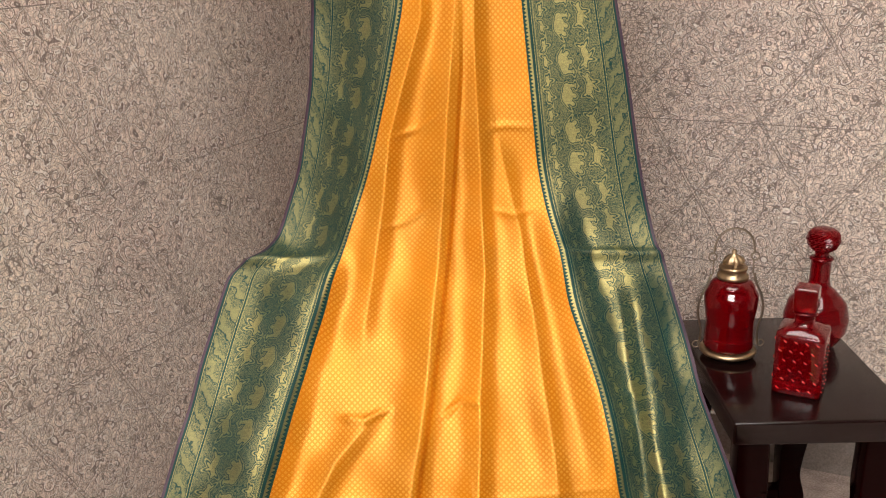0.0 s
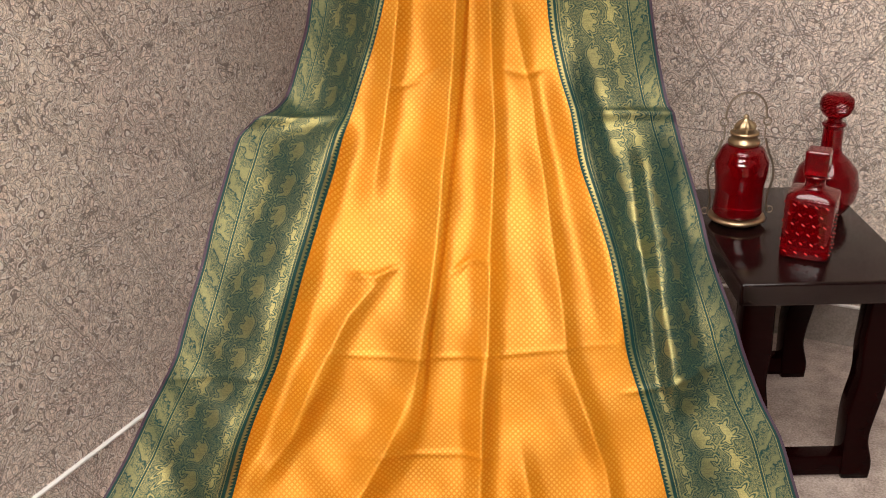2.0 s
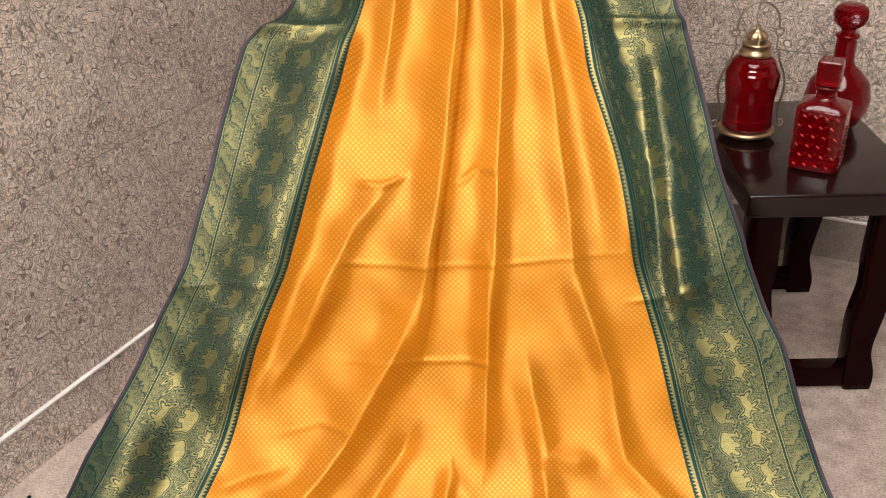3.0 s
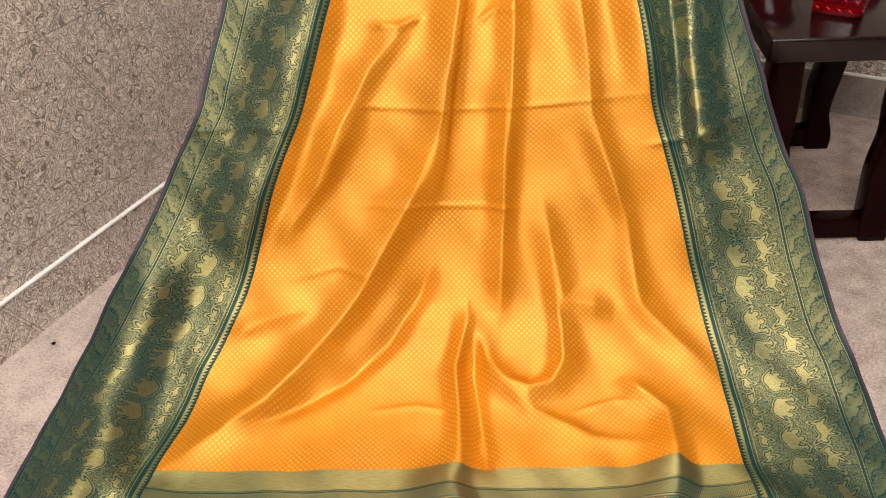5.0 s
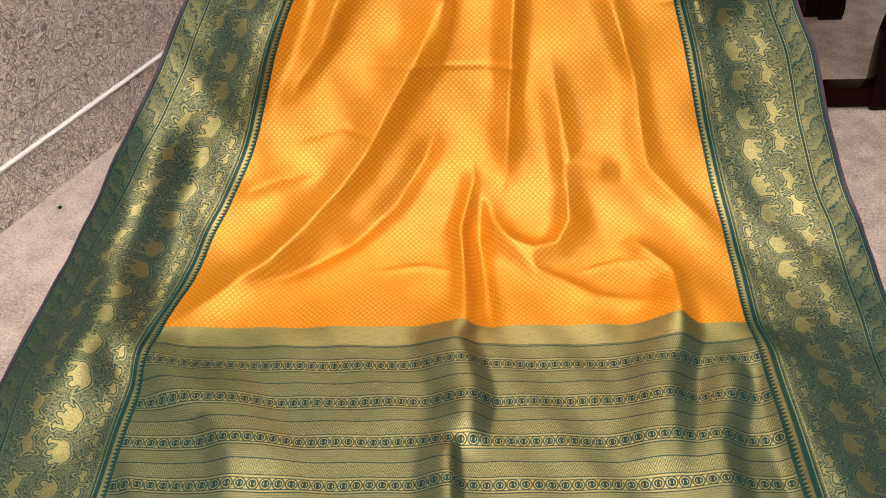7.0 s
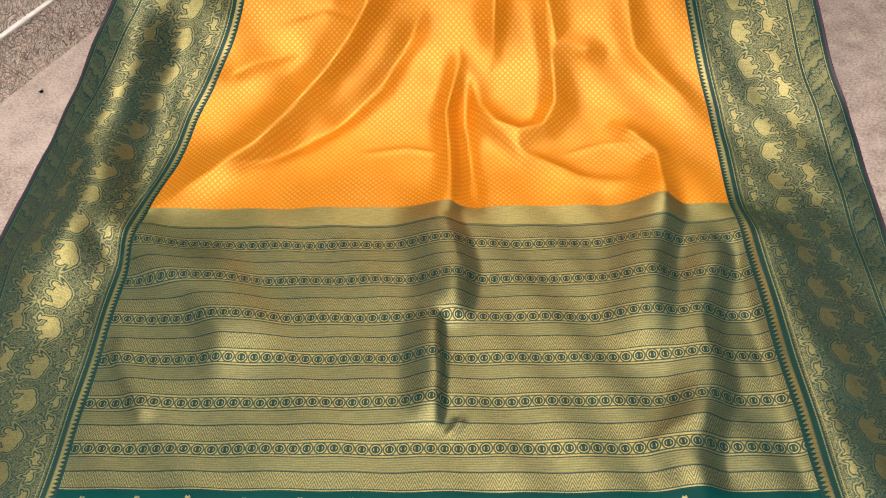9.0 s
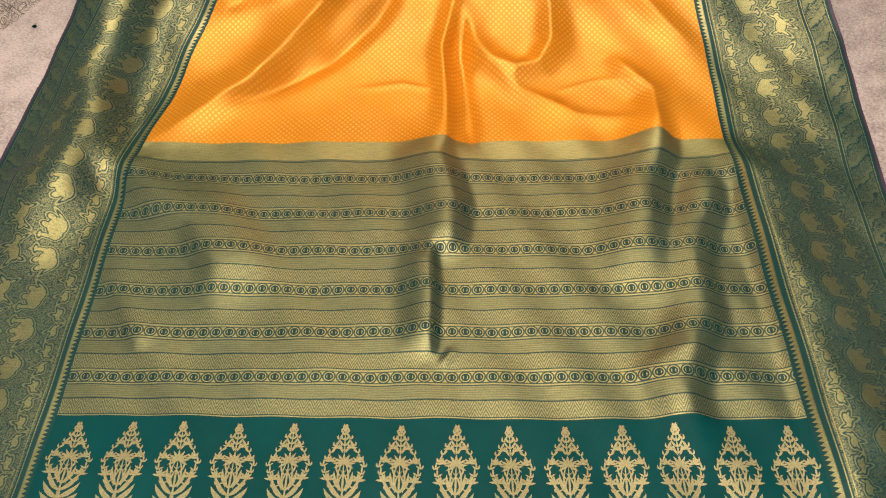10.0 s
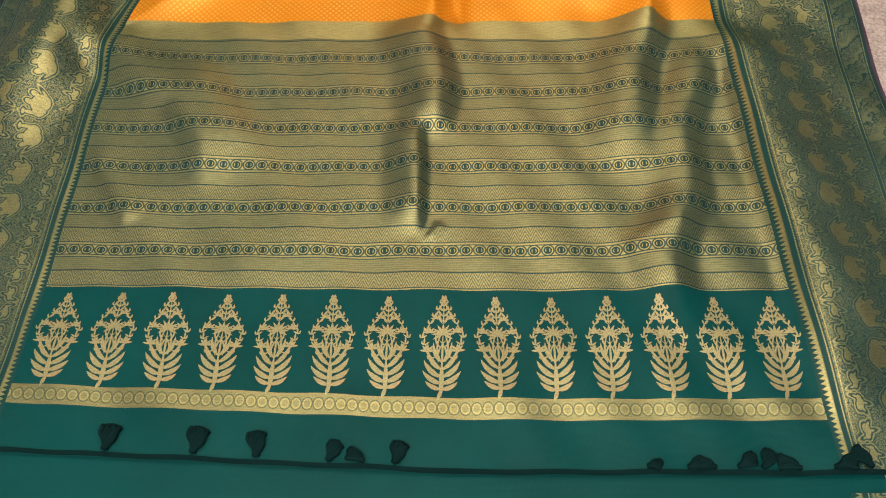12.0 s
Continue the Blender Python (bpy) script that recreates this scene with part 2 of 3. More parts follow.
def stone(name, lo, hi, rough):
    k = Mat(name)
    p = k.tc.outputs["Object"]
    big, mid, fine = k.noise(p, 2.4, 4.0), k.noise(p, 22.0, 5.0, 0.65), k.noise(p, 240.0, 2.0)
    k.put("Base Color", k.mix((big * 0.3 + mid * 0.4 + fine * 0.45).step(0.40, 0.74), lo, hi))
    k.put("Roughness", mid * 0.2 + rough)
    k.bump(fine * 0.5 + mid, 0.0012, 0.6)
    return k.m


def plain(name, col, rough, metal=0.0, vary=0.15, scale=40.0, coat=0.0):
    k = Mat(name)
    n = k.noise(None, scale, 4.0)
    k.put("Base Color", k.mix(n, tuple(c * (1 - vary) for c in col), tuple(min(1, c * (1 + vary)) for c in col)))
    k.put("Roughness", n * 0.12 + rough)
    k.put("Metallic", metal)
    k.put("Coat Weight", coat)
    k.put("Coat Roughness", 0.12)
    k.bump(n, 0.0004, 0.3)
    return k.m


def red_glass(name, rough=0.03):
    k = Mat(name)
    k.put("Base Color", (0.22, 0.0006, 0.003, 1))
    k.put("Transmission Weight", 0.6)
    k.put("Roughness", rough)
    k.put("IOR", 1.5)
    return k.m


def lacquer(name, lo, hi, spec):
    k = Mat(name)
    x, y, z = k.xyz()
    g = k.noise(k.vec(x * 1.0, y * 9.0, z * 9.0), 9.0, 5.0)
    f = k.noise(None, 60.0, 4.0)
    k.put("Base Color", k.mix(g, lo, hi))
    k.put("Roughness", f * 0.08 + 0.12)
    k.put("Specular IOR Level", spec)
    k.bump(g, 0.0003, 0.25)
    return k.m


m_thread, m_selvedge = gold_thread(), selvedge()
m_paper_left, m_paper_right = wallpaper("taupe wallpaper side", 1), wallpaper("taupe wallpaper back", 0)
m_floor = stone("pinkish grey stone floor", (0.20, 0.150, 0.125), (0.54, 0.445, 0.395), 0.5)
m_skirt = stone("taupe stone skirting", (0.20, 0.165, 0.145), (0.33, 0.28, 0.25), 0.5)
m_white = plain("white strip", (0.78, 0.75, 0.72), 0.35)
m_plaster = plain("grey plaster", (0.14, 0.13, 0.12), 0.8)
m_ceiling = plain("pale ceiling paint", (0.6, 0.58, 0.55), 0.8)
m_brass = plain("aged brass", (0.52, 0.39, 0.24), 0.3, 1.0, 0.3)
m_steel = plain("grey wire", (0.34, 0.27, 0.20), 0.35, 1.0)
m_glass, m_glass_cut = red_glass("red glass"), red_glass("red pressed glass", 0.06)
m_bead = plain("red glass beads", (0.55, 0.05, 0.05), 0.06, 0.4, 0.3)
m_wood = lacquer("dark lacquered top", (0.005, 0.0015, 0.0015), (0.011, 0.003, 0.003), 0.42)
m_leg = lacquer("dark red lacquer", (0.004, 0.0005, 0.0005), (0.011, 0.0011, 0.0011), 0.07)
m_dark = plain("dark fringe", (0.002, 0.012, 0.012), 0.85)
m_dark.node_tree.nodes["Principled BSDF"].inputs["Specular IOR Level"].default_value = 0.05


def glow(name, strength):
    k = Mat(name)
    k.put("Base Color", (0.9, 0.9, 0.88, 1))
    k.put("Emission Color", (1.0, 0.95, 0.90, 1))
    k.put("Emission Strength", strength)
    return k.m


# ---- building helpers ----
def mesh_ob(name, bm, mat, parent=None, label="", smooth=True):
    me = bpy.data.meshes.new(name)
    bm.normal_update()
    bm.to_mesh(me)
    bm.free()
    me.materials.append(mat)
    for p in me.polygons:
        p.use_smooth = smooth
    ob = new(name, me)
    ob.parent = parent
    if label:
        tagged(ob, label)
    return ob


def part(name, bm, mat, parent, label="", smooth=True):
    return mesh_ob(name, bm, mat, parent, label, smooth)


def thing(name, label, category, m, group="", kind=""):
    ob = new(name)
    ob.matrix_world = m
    return tagged(ob, label, category, group, kind)


def box(x0, x1, y0, y1, z0, z1, bevel=0.0):
    bm = bmesh.new()
    bmesh.ops.create_cube(bm, size=1.0, matrix=Matrix.LocRotScale(((x0 + x1) / 2, (y0 + y1) / 2, (z0 + z1) / 2), None, (x1 - x0, y1 - y0, z1 - z0)))
    if bevel:
        bmesh.ops.bevel(bm, geom=bm.edges[:], offset=bevel, segments=3, affect="EDGES", profile=0.5)
    return bm


def turned(profile, n=48, bm=None, facets=None):
    """A body of revolution from (radius, height) pairs."""
    bm = bm or bmesh.new()
    rings = []
    for r, z in profile:
        rings.append([bm.verts.new((r * math.cos(2 * math.pi * i / n), r * math.sin(2 * math.pi * i / n), z)) for i in range(n)])
    for a, b in zip(rings, rings[1:]):
        for i in range(n):
            bm.faces.new((a[i], a[(i + 1) % n], b[(i + 1) % n], b[i]))
    if profile[0][0] > 1e-5:
        bm.faces.new(rings[0][::-1])
    if profile[-1][0] > 1e-5:
        bm.faces.new(rings[-1])
    bmesh.ops.remove_doubles(bm, verts=bm.verts[:], dist=1e-6)
    return bm


def smooth_profile(pts, n=60):
    """A rounded line through a few (radius, height) pairs."""
    p = np.array(pts, float)
    d = np.r_[0, np.cumsum(np.hypot(*np.diff(p, axis=0).T))]
    t = np.linspace(0, d[-1], n)
    out = np.stack([np.interp(t, d, p[:, 0]), np.interp(t, d, p[:, 1])], 1)
    for _ in range(2):
        out[1:-1] = (out[:-2] + 2 * out[1:-1] + out[2:]) / 4
    return [tuple(q) for q in out]


def tube(points, r, n=10, closed=False):
    """A round wire along a line of points."""
    bm = bmesh.new()
    P = [Vector(p) for p in points]
    rings = []
    for i, p in enumerate(P):
        a, b = P[i - 1] if (i or closed) else p, P[(i + 1) % len(P)] if (i + 1 < len(P) or closed) else p
        d = (b - a).normalized()
        s = d.cross(Vector((0.31, 0.17, 0.93))).normalized()
        w = d.cross(s)
        rings.append([bm.verts.new(p + r * (math.cos(2 * math.pi * k / n) * s + math.sin(2 * math.pi * k / n) * w)) for k in range(n)])
    pairs = list(zip(rings, rings[1:])) + ([(rings[-1], rings[0])] if closed else [])
    for a, b in pairs:
        for k in range(n):
            bm.faces.new((a[k], a[(k + 1) % n], b[(k + 1) % n], b[k]))
    if not closed:
        bm.faces.new(rings[0][::-1]), bm.faces.new(rings[-1])
    return bm


# ---- room ----
XL, YB, XR, YF, TOP = -1.078, 2.146, 4.2, -4.0, 2.8
tagged(mesh_ob("floor", box(XL - 0.15, XR + 0.15, YF - 0.15, YB + 0.15, -0.1, 0.0), m_floor, smooth=False), "pinkish grey speckled stone floor, matt and worn", "floor", kind="structure")
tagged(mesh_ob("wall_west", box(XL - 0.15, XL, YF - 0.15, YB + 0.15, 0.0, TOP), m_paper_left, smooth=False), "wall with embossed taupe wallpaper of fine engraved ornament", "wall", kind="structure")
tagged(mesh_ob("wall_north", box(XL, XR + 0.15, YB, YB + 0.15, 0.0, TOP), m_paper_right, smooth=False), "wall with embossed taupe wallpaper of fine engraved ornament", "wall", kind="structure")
tagged(mesh_ob("wall_east", box(XR, XR + 0.15, YF - 0.15, YB, 0.0, TOP), m_plaster, smooth=False), "plain grey plaster wall closing the room", "wall", kind="structure")
tagged(mesh_ob("wall_south", box(XL, XR, YF - 0.15, YF, 0.0, TOP), m_plaster, smooth=False), "plain grey plaster wall closing the room", "wall", kind="structure")
tagged(mesh_ob("ceiling", box(XL - 0.15, XR + 0.15, YF - 0.15, YB + 0.15, TOP, TOP + 0.1), m_ceiling, smooth=False), "plain pale ceiling over the room", "ceiling", kind="structure")


def skirting(name, x0, x1, y0, y1, along_x, mat):
    s = tagged(mesh_ob(name, box(x0, x1, y0, y1, 0.0, 0.0955, 0.0), mat, smooth=False), "low taupe skirting with a thin white top strip", "skirting", kind="structure")
    e = 0.003
    b = box(x0, x1, y0 - (e if along_x else 0), y1, 0.0955, 0.1005, 0.0015) if along_x else box(x0, x1 + e, y0, y1, 0.0955, 0.1005, 0.0015)
    part("strip", b, m_white, s, "thin white top strip")


skirting("baseboard_west", XL, XL + 0.006, YF, YB - 0.008, False, m_paper_left)
skirting("baseboard_north", XL + 0.010, XR, YB - 0.006, YB, True, m_skirt)


def ceiling_light(x, y, w, d, strength):
    c = thing("ceiling_light", "flat square white ceiling light panel", "lamp", pose(x, y, TOP - 0.03), "ceiling lights")
    part("frame", box(-w / 2 - 0.02, w / 2 + 0.02, -d / 2 - 0.02, d / 2 + 0.02, 0.0, 0.03, 0.004), m_white, c)
    part("diffuser", box(-w / 2, w / 2, -d / 2, d / 2, -0.006, -0.001), glow("panel light", strength), c, smooth=False)


ceiling_light(0.45, -2.0, 2.0, 1.6, PANEL_FRONT)
ceiling_light(0.10, 0.60, 1.7, 1.0, PANEL_OVER)

# ---- sari ----
SARI = pose(-0.10, 0.386, 0, 0, 0, 25.34)       # the cloth's own axes: x across, y towards the corner


def spline(ls, vs, smooth=0.02):
    """A softly rounded line through (l, value) pairs."""
    grid = np.arange(0.0, 4.0, 0.002)
    raw = np.interp(grid, ls, vs)
    n = max(1, int(smooth / 0.002))
    ker = np.exp(-0.5 * (np.arange(-3 * n, 3 * n + 1) / n) ** 2)
    out = np.convolve(np.pad(raw, 3 * n, mode="edge"), ker / ker.sum(), mode="valid")
    return lambda l: np.interp(l, grid, out)


FALL = [(1.30, 2.40), (1.16, 1.50), (1.13, 1.10), (1.11, 0.80), (1.09, 0.70), (1.06, 0.68), (0.945, 0.575), (0.858, 0.47), (0.828, 0.41),
        (0.797, 0.318), (0.774, 0.259), (0.741, 0.165), (0.676, 0.068), (0.58, 0.016), (0.45, 0.010), (0.0, 0.008), (-0.8, 0.008)]
FALL_L = [0, 0.911, 1.312, 1.613, 1.714, 1.751, 1.906, 2.040, 2.109, 2.230, 2.310, 2.411, 2.531, 2.656, 2.787, 3.237, 4.037]   # cloth lengths at those points
fall_y, fall_z = spline(FALL_L, [p[0] for p in FALL], 0.055), spline(FALL_L, [p[1] for p in FALL], 0.055)

EDGE_L = [0, 1.33, 1.46, 1.595, 1.69, 1.737, 1.755, 1.845, 1.975, 2.13, 2.235, 2.30, 2.45, 2.585, 2.69, 2.76, 2.87, 3.06, 3.235, 3.45]
out_left = spline(EDGE_L, [-.12, -.141, -.152, -.178, -.214, -.237, -.283, -.300, -.326, -.366, -.423, -.456, -.535, -.583, -.602, -.612, -.616, -.616, -.615, -.612], 0.012)
in_left = spline(EDGE_L, [0, .003, -.026, -.061, -.094, -.108, -.113, -.130, -.166, -.209, -.254, -.278, -.323, -.375, -.395, -.418, -.422, -.423, -.423, -.431])
in_right = spline(EDGE_L, [.17, .181, .194, .206, .223, .234, .237, .243, .277, .300, .330, .350, .382, .403, .406, .405, .406, .411, .417, .427])
out_right = spline(EDGE_L, [.30, .323, .346, .367, .384, .391, .399, .412, .428, .470, .509, .541, .576, .601, .603, .606, .603, .602, .605, .612], 0.012)

# folds: height, half width, then points (x, l) along the crest
PLEATS = [
    (0.016, 0.020, (0.033, 1.0), (0.027, 1.36), (-0.027, 1.54), (-0.057, 1.77), (-0.075, 1.90)),
    (0.016, 0.022, (0.098, 1.0), (0.080, 1.33), (0.064, 1.51), (0.045, 1.76), (0.022, 1.98), (-0.005, 2.14), (-0.034, 2.32)),
    (0.018, 0.018, (0.115, 1.0), (0.108, 1.39), (0.115, 1.60), (0.117, 1.79), (0.103, 1.98), (0.096, 2.14), (0.084, 2.33)),
    (0.012, 0.020, (0.143, 1.54), (0.177, 1.71), (0.194, 1.93), (0.215, 2.15), (0.266, 2.30)),
    (0.010, 0.026, (-0.02, 1.36), (-0.074, 1.59), (-0.12, 1.77), (-0.15, 1.9)),
]
DRAPES = [
    (0.012, 0.022, (-0.051, 2.00), (-0.11, 2.07), (-0.167, 2.18), (-0.212, 2.29)),
    (0.020, 0.030, (-0.02, 2.20), (-0.058, 2.296), (-0.148, 2.461), (-0.277, 2.65), (-0.39, 2.755)),
    (0.010, 0.022, (-0.128, 2.13), (-0.192, 2.26), (-0.274, 2.376)),
    (0.014, 0.018, (0.087, 2.13), (0.084, 2.34), (0.076, 2.49)),
    (0.018, 0.013, (0.025, 2.492), (0.006, 2.589), (0.011, 2.671), (0.014, 2.781)),
    (-0.010, 0.014, (0.040, 2.53), (0.034, 2.60), (0.045, 2.70), (0.050, 2.78)),
    (0.016, 0.020, (0.036, 2.51), (0.055, 2.575), (0.08, 2.612), (0.115, 2.630), (0.15, 2.618), (0.17, 2.575), (0.170, 2.52), (0.158, 2.43)),
    (-0.012, 0.020, (-0.03, 2.41), (-0.05, 2.46), (-0.10, 2.54), (-0.17, 2.61), (-0.25, 2.66), (-0.33, 2.70)),
    (0.006, 0.015, (0.06, 2.60), (0.12, 2.67), (0.20, 2.72), (0.28, 2.735)),
    (0.010, 0.020, (0.141, 2.29), (0.175, 2.467), (0.254, 2.486)),
    (0.012, 0.020, (0.222, 2.187), (0.275, 2.342), (0.294, 2.478), (0.384, 2.586)),
    (0.014, 0.022, (0.254, 2.604), (0.312, 2.677), (0.314, 2.80)),
    (0.008, 0.018, (-0.22, 2.478), (-0.292, 2.495), (-0.345, 2.522)),
]
BORDERS = [
    (0.014, 0.010, (-0.30, 1.742), (-0.20, 1.742), (-0.13, 1.735)),
    (0.014, 0.010, (0.25, 1.745), (0.33, 1.748), (0.42, 1.750)),
    (0.005, 0.007, (0.030, 3.132), (0.010, 3.158)),
    (0.006, 0.025, (0.23, 3.18), (0.27, 3.15), (0.33, 3.13)),
]
# leaning folds: height, gentle side's width, steep side's width, steep side (1: towards +x), then points along the crest
RIDGES = [
    (0.010, 0.09, 0.008, 1, (0.084, 1.30), (0.084, 1.428), (0.072, 1.584), (0.06, 1.724), (0.044, 1.864), (0.028, 1.98), (0.008, 2.1), (-0.004, 2.22), (-0.03, 2.34)),
    (0.018, 0.07, 0.038, 1, (-0.014, 2.70), (-0.006, 2.80), (0.012, 2.852), (0.022, 2.896), (0.014, 2.956), (0.002, 3.00)),
    (0.014, 0.05, 0.016, 1, (-0.008, 2.95), (-0.004, 3.056), (-0.004, 3.16)),
    (0.018, 0.08, 0.040, 1, (0.316, 2.66), (0.304, 2.80), (0.282, 2.888), (0.272, 2.96), (0.264, 3.07)),
    (0.015, 0.06, 0.036, 1, (0.405, 2.76), (0.385, 2.83), (0.35, 2.92), (0.325, 2.996), (0.328, 3.084), (0.305, 3.132), (0.288, 3.192), (0.29, 3.25), (0.30, 3.33)),
    (0.016, 0.09, 0.040, -1, (-0.47, 2.77), (-0.44, 2.83), (-0.38, 2.885), (-0.32, 2.925), (-0.275, 3.0), (-0.255, 3.09)),
    (0.004, 0.03, 0.012, -1, (-0.42, 3.01), (-0.40, 3.044), (-0.36, 3.112), (-0.345, 3.14)),
    (0.042, 0.08, 0.115, -1, (-0.44, 2.30), (-0.470, 2.40), (-0.490, 2.51), (-0.510, 2.62), (-0.505, 2.71), (-0.505, 2.82), (-0.53, 2.93), (-0.56, 3.06)),
    (0.026, 0.055, 0.095, -1, (-0.125, 1.72), (-0.15, 1.81), (-0.185, 1.96), (-0.225, 2.1), (-0.27, 2.224), (-0.325, 2.34), (-0.37, 2.46)),
    (-0.050, 0.15, 0.05, -1, (-0.12, 0.4), (-0.141, 1.33), (-0.152, 1.46), (-0.178, 1.595), (-0.214, 1.69), (-0.24, 1.735)),
    (0.022, 0.05, 0.055, 1, (0.205, 1.58), (0.232, 1.70), (0.252, 1.82), (0.275, 1.944), (0.295, 2.076), (0.315, 2.18)),
    (0.020, 0.025, 0.055, 1, (0.335, 1.78), (0.345, 1.84), (0.35, 1.95), (0.358, 2.076), (0.376, 2.20), (0.39, 2.27)),
    (0.018, 0.17, 0.030, 1, (0.58, 2.20), (0.59, 2.32), (0.60, 2.45), (0.60, 2.58), (0.60, 2.70), (0.60, 2.86)),
    (0.024, 0.05, 0.120, 1, (0.42, 2.76), (0.43, 2.86), (0.44, 3.0), (0.45, 3.2), (0.46, 3.5)),
]
CREASES = [
    (0.003, 0.005, (0.115, 1.535), (0.155, 1.528), (0.20, 1.533)),
    (0.003, 0.005, (-0.03, 1.545), (0.02, 1.53), (0.06, 1.50)),
    (0.003, 0.005, (-0.06, 1.70), (0.0, 1.68), (0.04, 1.655)),
    (0.003, 0.005, (0.12, 1.66), (0.17, 1.675), (0.21, 1.66)),
    (0.003, 0.005, (-0.25, 2.43), (-0.18, 2.41), (-0.12, 2.43)),
    (0.003, 0.005, (-0.12, 2.66), (-0.05, 2.655), (0.0, 2.67)),
    (0.003, 0.005, (0.18, 2.67), (0.24, 2.65), (0.30, 2.66)),
    (0.003, 0.004, (-0.203, 2.124), (0.005, 2.139), (0.122, 2.136), (0.292, 2.12)),
    (0.003, 0.004, (-0.144, 2.31), (0.053, 2.313), (0.115, 2.32)),
    (0.006, 0.006, (-0.106, 2.004), (-0.07, 2.010), (-0.031, 1.993)),
    (0.005, 0.005, (0.045, 2.005), (0.075, 1.985), (0.11, 1.993)),
    (0.004, 0.005, (0.30, 1.99), (0.36, 1.965), (0.43, 1.97)),
    (0.004, 0.005, (0.30, 2.21), (0.36, 2.20), (0.44, 2.16)),
    (0.003, 0.004, (-0.40, 2.17), (-0.30, 2.16), (-0.21, 2.17)),
]


def along(x, l, line):
    """Distance of (x, l) from a line, its side, and the share of the line passed."""
    near = np.full_like(x, 9.0)
    side, share = np.ones_like(x), np.zeros_like(x)
    for i, ((ax, al), (bx, bl)) in enumerate(zip(line, line[1:])):
        dx, dl = bx - ax, bl - al
        t = np.clip(((x - ax) * dx + (l - al) * dl) / (dx * dx + dl * dl), 0, 1)
        d = np.hypot(x - ax - t * dx, l - al - t * dl)
        closer = d < near
        side = np.where(closer, np.sign((x - ax) * dl - (l - al) * dx), side)
        share = np.where(closer, (i + t) / (len(line) - 1), share)
        near = np.where(closer, d, near)
    return near, side, share


def fold_height(x, l):
    """How far the cloth stands off its mean fall at (x, l)."""
    h = np.zeros_like(x)
    for group, skew, gain in ((PLEATS, 1.25, 1.0), (DRAPES, 1.2, 1.25), (BORDERS, 1.0, 1.0), (CREASES, 1.0, 1.2)):
        for height, width, *line in group:
            near, side, share = along(x, l, line)
            near = np.where(side > 0, near * skew, near / skew)
            fade = np.clip(np.minimum(share, 1 - share) * 5, 0, 1) * 0.75 + 0.25
            h += gain * height * fade * (0.62 * np.exp(-(near / width) ** 2) + 0.38 * np.exp(-np.sqrt(near ** 2 + 1.5e-6) / (0.7 * width)))
    for height, rise, fall, steep, *line in RIDGES:
        near, side, share = along(x, l, line)
        u = np.clip(np.where(side == steep, near / fall, near / rise), 0, 1)
        fade = np.clip(np.minimum(share, 1 - share) * 4, 0, 1)
        h += height * fade * fade * (3 - 2 * fade) * (0.5 + 0.5 * np.cos(math.pi * u))
    # slow swells of the loose cloth
    soft = np.interp(l, [2.7, 2.85], [0.0025, 0.0012]) * np.sin(x * 31 + l * 9) * np.sin(l * 23 - x * 7) + 0.0012 * np.sin(x * 67 - l * 41 + 1.3)
    return h + soft * np.clip((l - 1.2) * 2, 0, 1)


def cloth(x, l, lift=0.0):
    """Places on the sari, in its own axes, for points x across and l along it."""
    e = 0.004
    y, z = fall_y(l), fall_z(l)
    ty, tz = fall_y(l + e) - fall_y(l - e), fall_z(l + e) - fall_z(l - e)
    n = np.hypot(ty, tz)
    ny, nz = tz / n, -ty / n
    side = np.sign(ny * -1 + nz * 0.8)
    ny, nz = ny * side, nz * side
    h = fold_height(x, l) + lift
    x = 0.045 + (x - 0.045) * np.interp(l, [2.10, 2.23, 2.31, 2.41, 2.53, 2.66], [1, 0.98, 0.968, 0.968, 0.982, 1])     # drawn in where it hangs over the edge
    slant = 0.019 * np.clip((0.05 - x) / 0.48, 0, 1.4) * np.clip((l - 3.15) / 0.24, 0, 1.3)     # the end lies a little askew
    return np.stack([x, y + ny * h + slant, np.maximum(z + nz * h, 0.003 + lift)], -1)


def sheet(name, left, right, l0, l1, nx, step, mat, parent, across, label="", lift=0.0):
    """A piece of the sari between two edge lines; across gives its metres for the weave."""
    rows = np.r_[np.arange(l0, l1, step), l1]
    f = np.linspace(0, 1, nx + 1)
    L, Fx = np.meshgrid(rows, f, indexing="ij")
    a, b = left(L), right(L)
    xs = a + (b - a) * Fx
    P = cloth(xs, L, lift).reshape(-1, 3)
    n, w = len(rows), nx + 1
    idx = np.arange(n * w).reshape(n, w)
    faces = np.stack([idx[1:, :-1], idx[1:, 1:], idx[:-1, 1:], idx[:-1, :-1]], -1).reshape(-1, 4)
    me = bpy.data.meshes.new(name)
    me.from_pydata(P.tolist(), [], faces.tolist())
    uv = me.uv_layers.new(name="UVMap")
    U = np.stack([across(Fx, xs), L], -1).reshape(-1, 2)
    loops = np.empty(len(me.loops), dtype=np.int32)
    me.loops.foreach_get("vertex_index", loops)
    uv.data.foreach_set("uv", U[loops].ravel().astype(np.float32))
    me.materials.append(mat)
    for p in me.polygons:
        p.use_smooth = True
    ob = new(name, me)
    ob.parent = parent
    if label:
        tagged(ob, label)
    return ob


